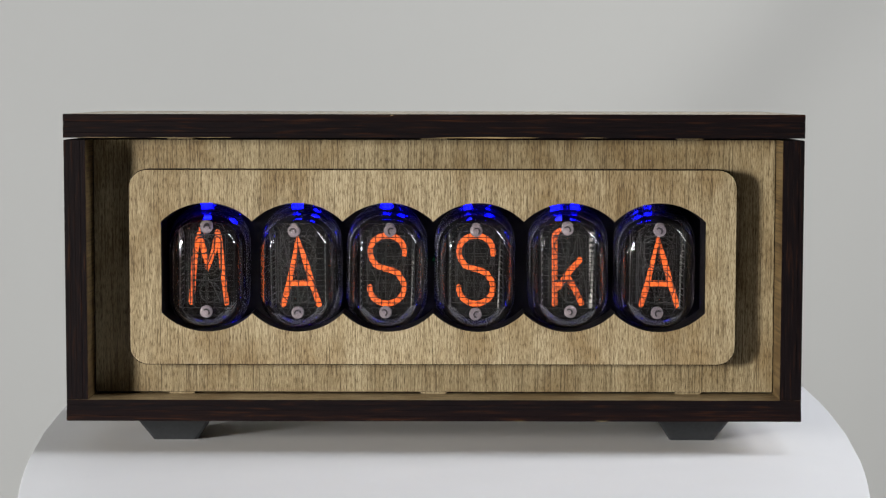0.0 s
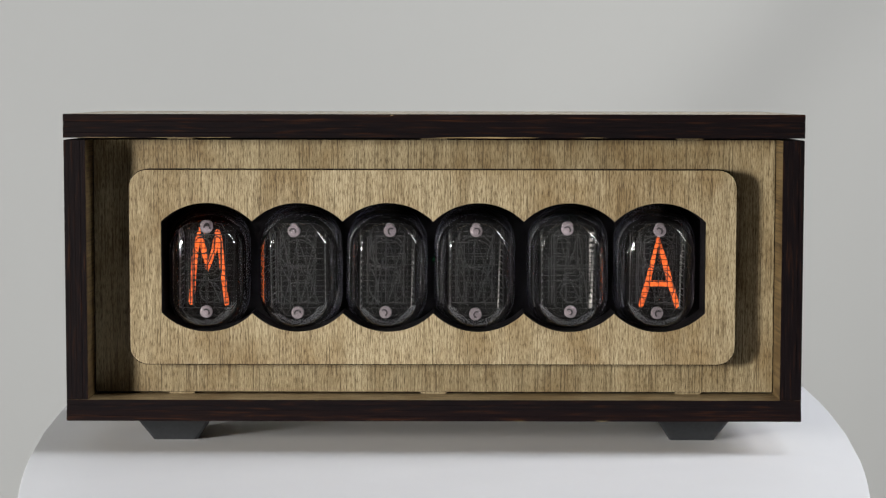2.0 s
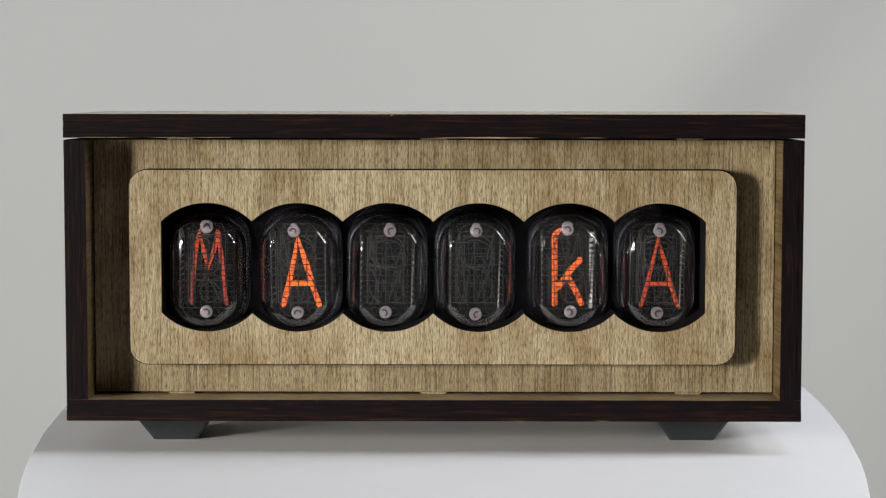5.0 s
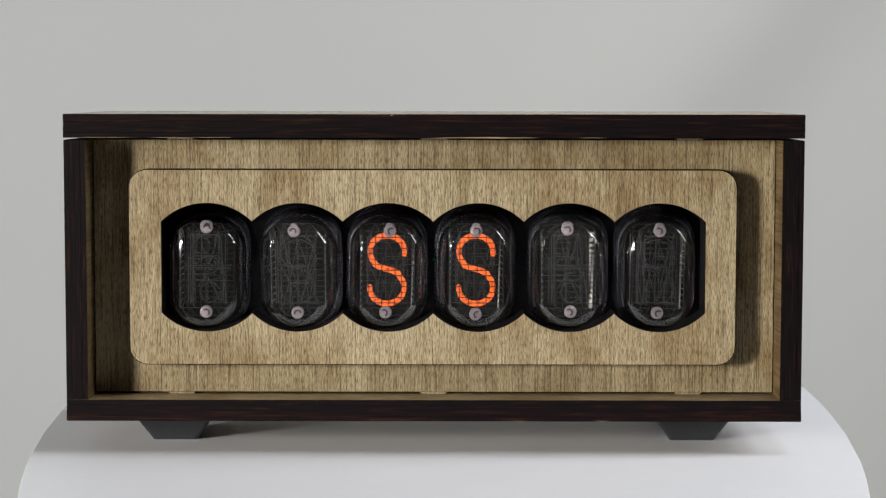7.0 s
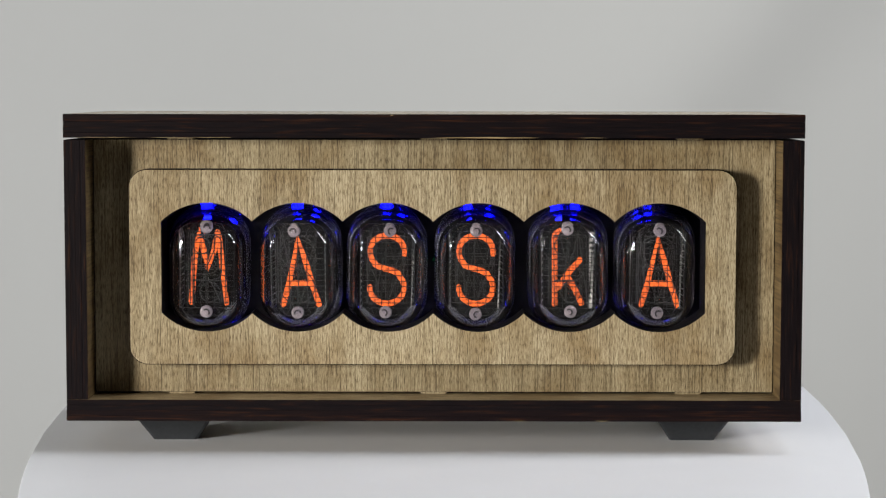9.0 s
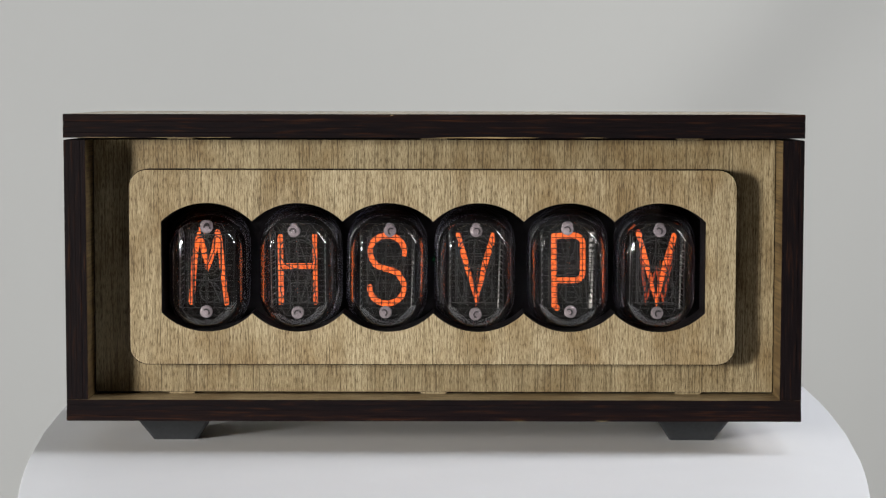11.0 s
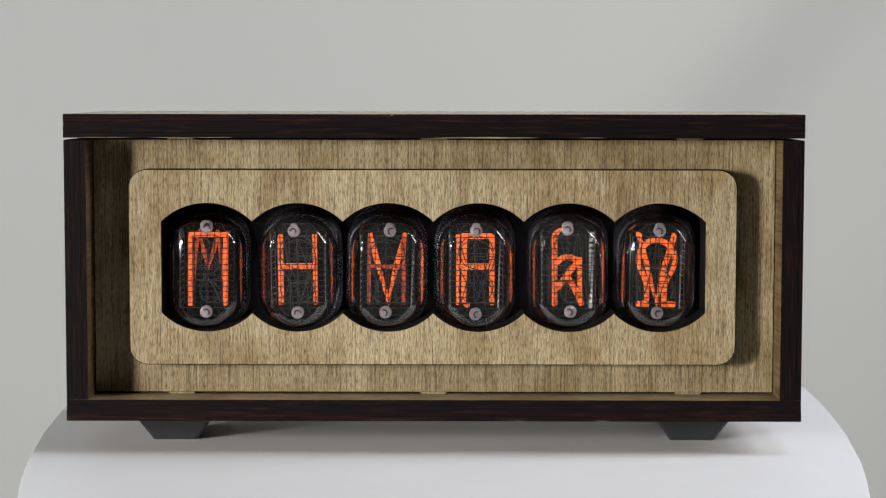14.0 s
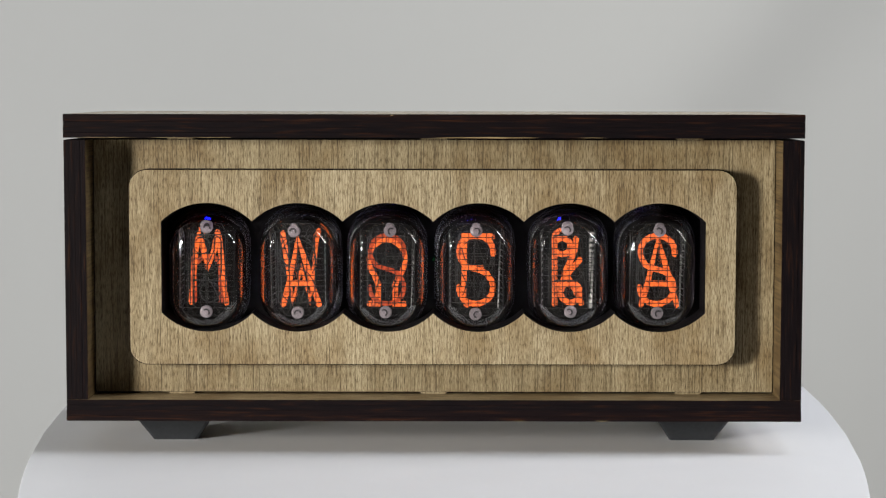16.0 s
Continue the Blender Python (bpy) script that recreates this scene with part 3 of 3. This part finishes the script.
def circuit_board():
    board = new("circuit_board")
    board.location = (0, 0.0305, ZB + LOBE_Z)
    tagged(board, "black circuit board with blue lights behind the tubes", "circuit board")
    # board fills the case so it hides the glow pieces and LED lights behind
    part("board", box(-0.0962, 0.0962, 0.0, 0.0016, -0.0364, 0.0357, 0.0002), BLACK_BOARD, board)
    rng = random.Random(8)
    for i in range(6):
        cx = LOBE_X0 + PITCH * i
        spots = [(dx, dz + rng.uniform(-0.0003, 0.0003)) for dx, dz in TOP_LEDS[i]] + [(dx + rng.uniform(-0.0008, 0.0008), -0.0170) for dx in (-0.0030, 0.0024)]
        for dx, dz in spots:
            c = part("led", box(cx + dx - 0.0012, cx + dx + 0.0012, -0.0010, 0.0, dz - 0.0008, dz + 0.0008, 0.0002), BLACK_BOARD, board, "small square light on the board")
            LEDS.append(part("led_light", shared("led_light", lambda: box(-0.0010, 0.0010, -0.0027, -0.0011, -0.0006, 0.0006, 0.0002), BLUE_LED), None, c, "blue light", at=(cx + dx, 0, dz)))
    part("power_light", disc(0.0005, -0.0012, 0.0, 14), GREEN_LED, board, "dim green light", at=(-0.0001, 0.0, 0.0003))
    for s in (-1, 1):
        for z in (-0.025, 0.025):
            part("spacer", box(s * 0.082 - 0.002, s * 0.082 + 0.002, -0.0125, 0.0, z - 0.002, z + 0.002), BLACK_BOARD, board)


room()
plinth()
clock_case()
for _i in range(6):
    nixie_tube(_i)
circuit_board()


# ---- what the tubes show: time and one word per tube; 1 after a sign means faint ----
SHOW = """
0.0 M A S S k A *|0.8 M1 A . . k A1|0.9 . A . . k .|1.0 . . S S . .|1.2 . A . . k .|1.3 M . . . . A|1.4 . . . . . .|1.5 M . . . . A
1.6 . A . . k .|1.7 . . S S . .|1.9 . A S1 S1 k .|2.0 M . . . . A|2.2 M1 . . . . A1|2.3 M . . . . A|2.4 . A S1 S1 k .|2.5 . . S S . .
2.7 . A . . k .|2.8 M . . . . A|2.9 . . . . . .|3.0 M . . . . A|3.1 . A . . k .|3.2 . . S S . .|3.4 . A . . k .|3.5 M1 A . . k A1
3.6 M . . . . A|3.7 . . . . . .|3.8 M A1 . . k1 A|3.9 . A . . k .|4.0 . . S S . .|4.2 . A . . k .|4.3 M . . . . A|4.4 . . . . . .
4.5 M . . . . A|4.6 . A . . k .|4.7 . . S S . .|4.9 . A . . k .|5.0 M1 A . . k A1|5.1 M . . . . A|5.2 . . . . . .|5.3 M . . . . A
5.4 . A . . k .|5.5 . . S S . .|5.7 . A . . k .|5.8 M . . . . A|5.9 . . . . . .|6.0 M . . . . A|6.1 . A . . k .|6.2 . . S S . .
6.4 . A S S k .|6.5 . A . . k .|6.6 M . . . . A|6.7 . . . . . .|6.8 M . . . . A|6.9 . A . . k .|7.0 . . S S . .|7.2 . A . . k .
7.3 M . . . . A|7.4 . . . . . .|7.5 M1 . . . . A1|7.6 M1 A . . k A1|7.7 . A S1 S1 k .|7.8 M1 A1 S S k1 A1 *1|7.9 M A S S k A *
9.1 % V O V k H|9.2 P Z V A P O|9.3 m W H S + V|9.4 k A1F V O n Z|9.5 + S Z A P W|9.6 N V F H1V u S|9.7 n H O W - A|9.8 M Z1S A V %k1 O
9.9 P F W S + H|10.0 - V S Z m V|10.1 k O A F n1P W|10.2 + H V O P Z|10.3 % S W A u V|10.4 N Z O1A S + F|10.5 m A H V - S|10.6 P W Z O k H
10.7 +1k V F S n V|10.8 u S A W1H M Z|10.9 n O V Z + A|11.0 M H S V P W1V|11.1 - F O A m S|11.2 + Z W H k V
11.3 kP1 V HW1 WA %n1 A|11.4 +u1 FZ1 HV1 SO1 + V|11.5 % A O S k Z|11.6 + F V O P Z|11.7 P A ZH1 WF1 +-1 H1|11.8 M S VF1 Z u VW1
11.9 P1+ H1S1 VF1 OF1 u- S|12.0 + AF ZH1 SH1 -k1 W|12.1 P W F H - S|12.2 N S H Z k W|12.3 m VF1 ZH1 AO1 + Z|12.4 n1m1 S HV1 ZO M OV1
12.5 - V V V P A|12.6 m A V H n H|12.7 k VW1 W S u Z|12.8 + HZ1 ZH1 F u W|12.9 n1+1 AW1 H ZH +N W|13.0 m1- H FZ HZO1 + V
13.1 k V S W k H|13.2 P Z V W - H|13.3 Mu1 W1A1 HS1 AO1 M%1 HZ1|13.4 + FW1 VH1 O + VA1|13.5 N+1 V S H Nm1 WH1|13.6 + H ZH1 F - V
13.7 P A Z W m V|13.8 u H A S m O|13.9 u-1 WA1 VW1 SO1 M1- A|14.0 NM1 H VH1 FH nk VO|14.1 P A F S - V|14.2 N S H Z % V
14.3 +P1 W1O1 ZH1 H1S1 + F|14.4 Mk1 F H WV1 %1 OZ1|14.5 P FH1 F A P SA1|14.6 N V O O %-1 VA1|14.7 k Z W H u A|14.8 m Z Z V M O
14.9 %k1 HZ1 SH1 OF1 %+ WA1|15.0 + ZW FZ OS1 u- FW1|15.1 k A O W % H|15.2 - Z V O - V|15.3 k F A O n V|15.4 + W V HO1 P VS1
15.5 N+ SO1 SV VO1 %n SF|15.6 + VF1 V A -%1 S|15.7 m V Z A + Z|15.8 n H W V m S|15.9 P SO1 SF ZV1 M1- WA1|16.0 Mn1 AW S1O SF k% AS *1
"""


def read_show():
    steps = []
    for word in SHOW.replace("\n", "|").split("|"):
        bits = word.split()
        if not bits:
            continue
        tubes = []
        for w in bits[1:7]:
            lit = {}
            for k, ch in enumerate(w):
                if ch not in ".1":
                    lit[ch] = 1 if w[k + 1:k + 2] == "1" else 2
            tubes.append(lit)
        blue = {"*": 2, "*1": 1}.get(bits[7] if len(bits) > 7 else "", 0)
        steps.append((float(bits[0]), tubes, blue))
    return steps


def slide_glow(thing, states, near, far):
    """Key an always glowing piece: forward to look lit, out of sight behind the board to look dark; states: (seconds,
    pose name).
    """
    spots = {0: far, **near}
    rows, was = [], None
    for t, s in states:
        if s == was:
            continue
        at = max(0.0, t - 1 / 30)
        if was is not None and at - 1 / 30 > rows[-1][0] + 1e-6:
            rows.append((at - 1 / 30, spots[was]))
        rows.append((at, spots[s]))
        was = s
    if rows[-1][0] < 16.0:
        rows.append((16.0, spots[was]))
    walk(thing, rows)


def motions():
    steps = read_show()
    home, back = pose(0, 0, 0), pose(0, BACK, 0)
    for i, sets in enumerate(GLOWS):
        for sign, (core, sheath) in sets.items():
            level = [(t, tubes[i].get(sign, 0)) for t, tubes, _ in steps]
            slide_glow(core, [(t, int(v >= 1)) for t, v in level], {1: home}, back)
            slide_glow(sheath, [(t, int(v == 2)) for t, v in level], {1: home}, back)
    for led in LEDS:
        x, _, z = led.location
        slide_glow(led, [(t, b) for t, _, b in steps], {2: pose(x, 0, z), 1: pose(x, 0.0017, z)}, pose(x, 0.006, z))


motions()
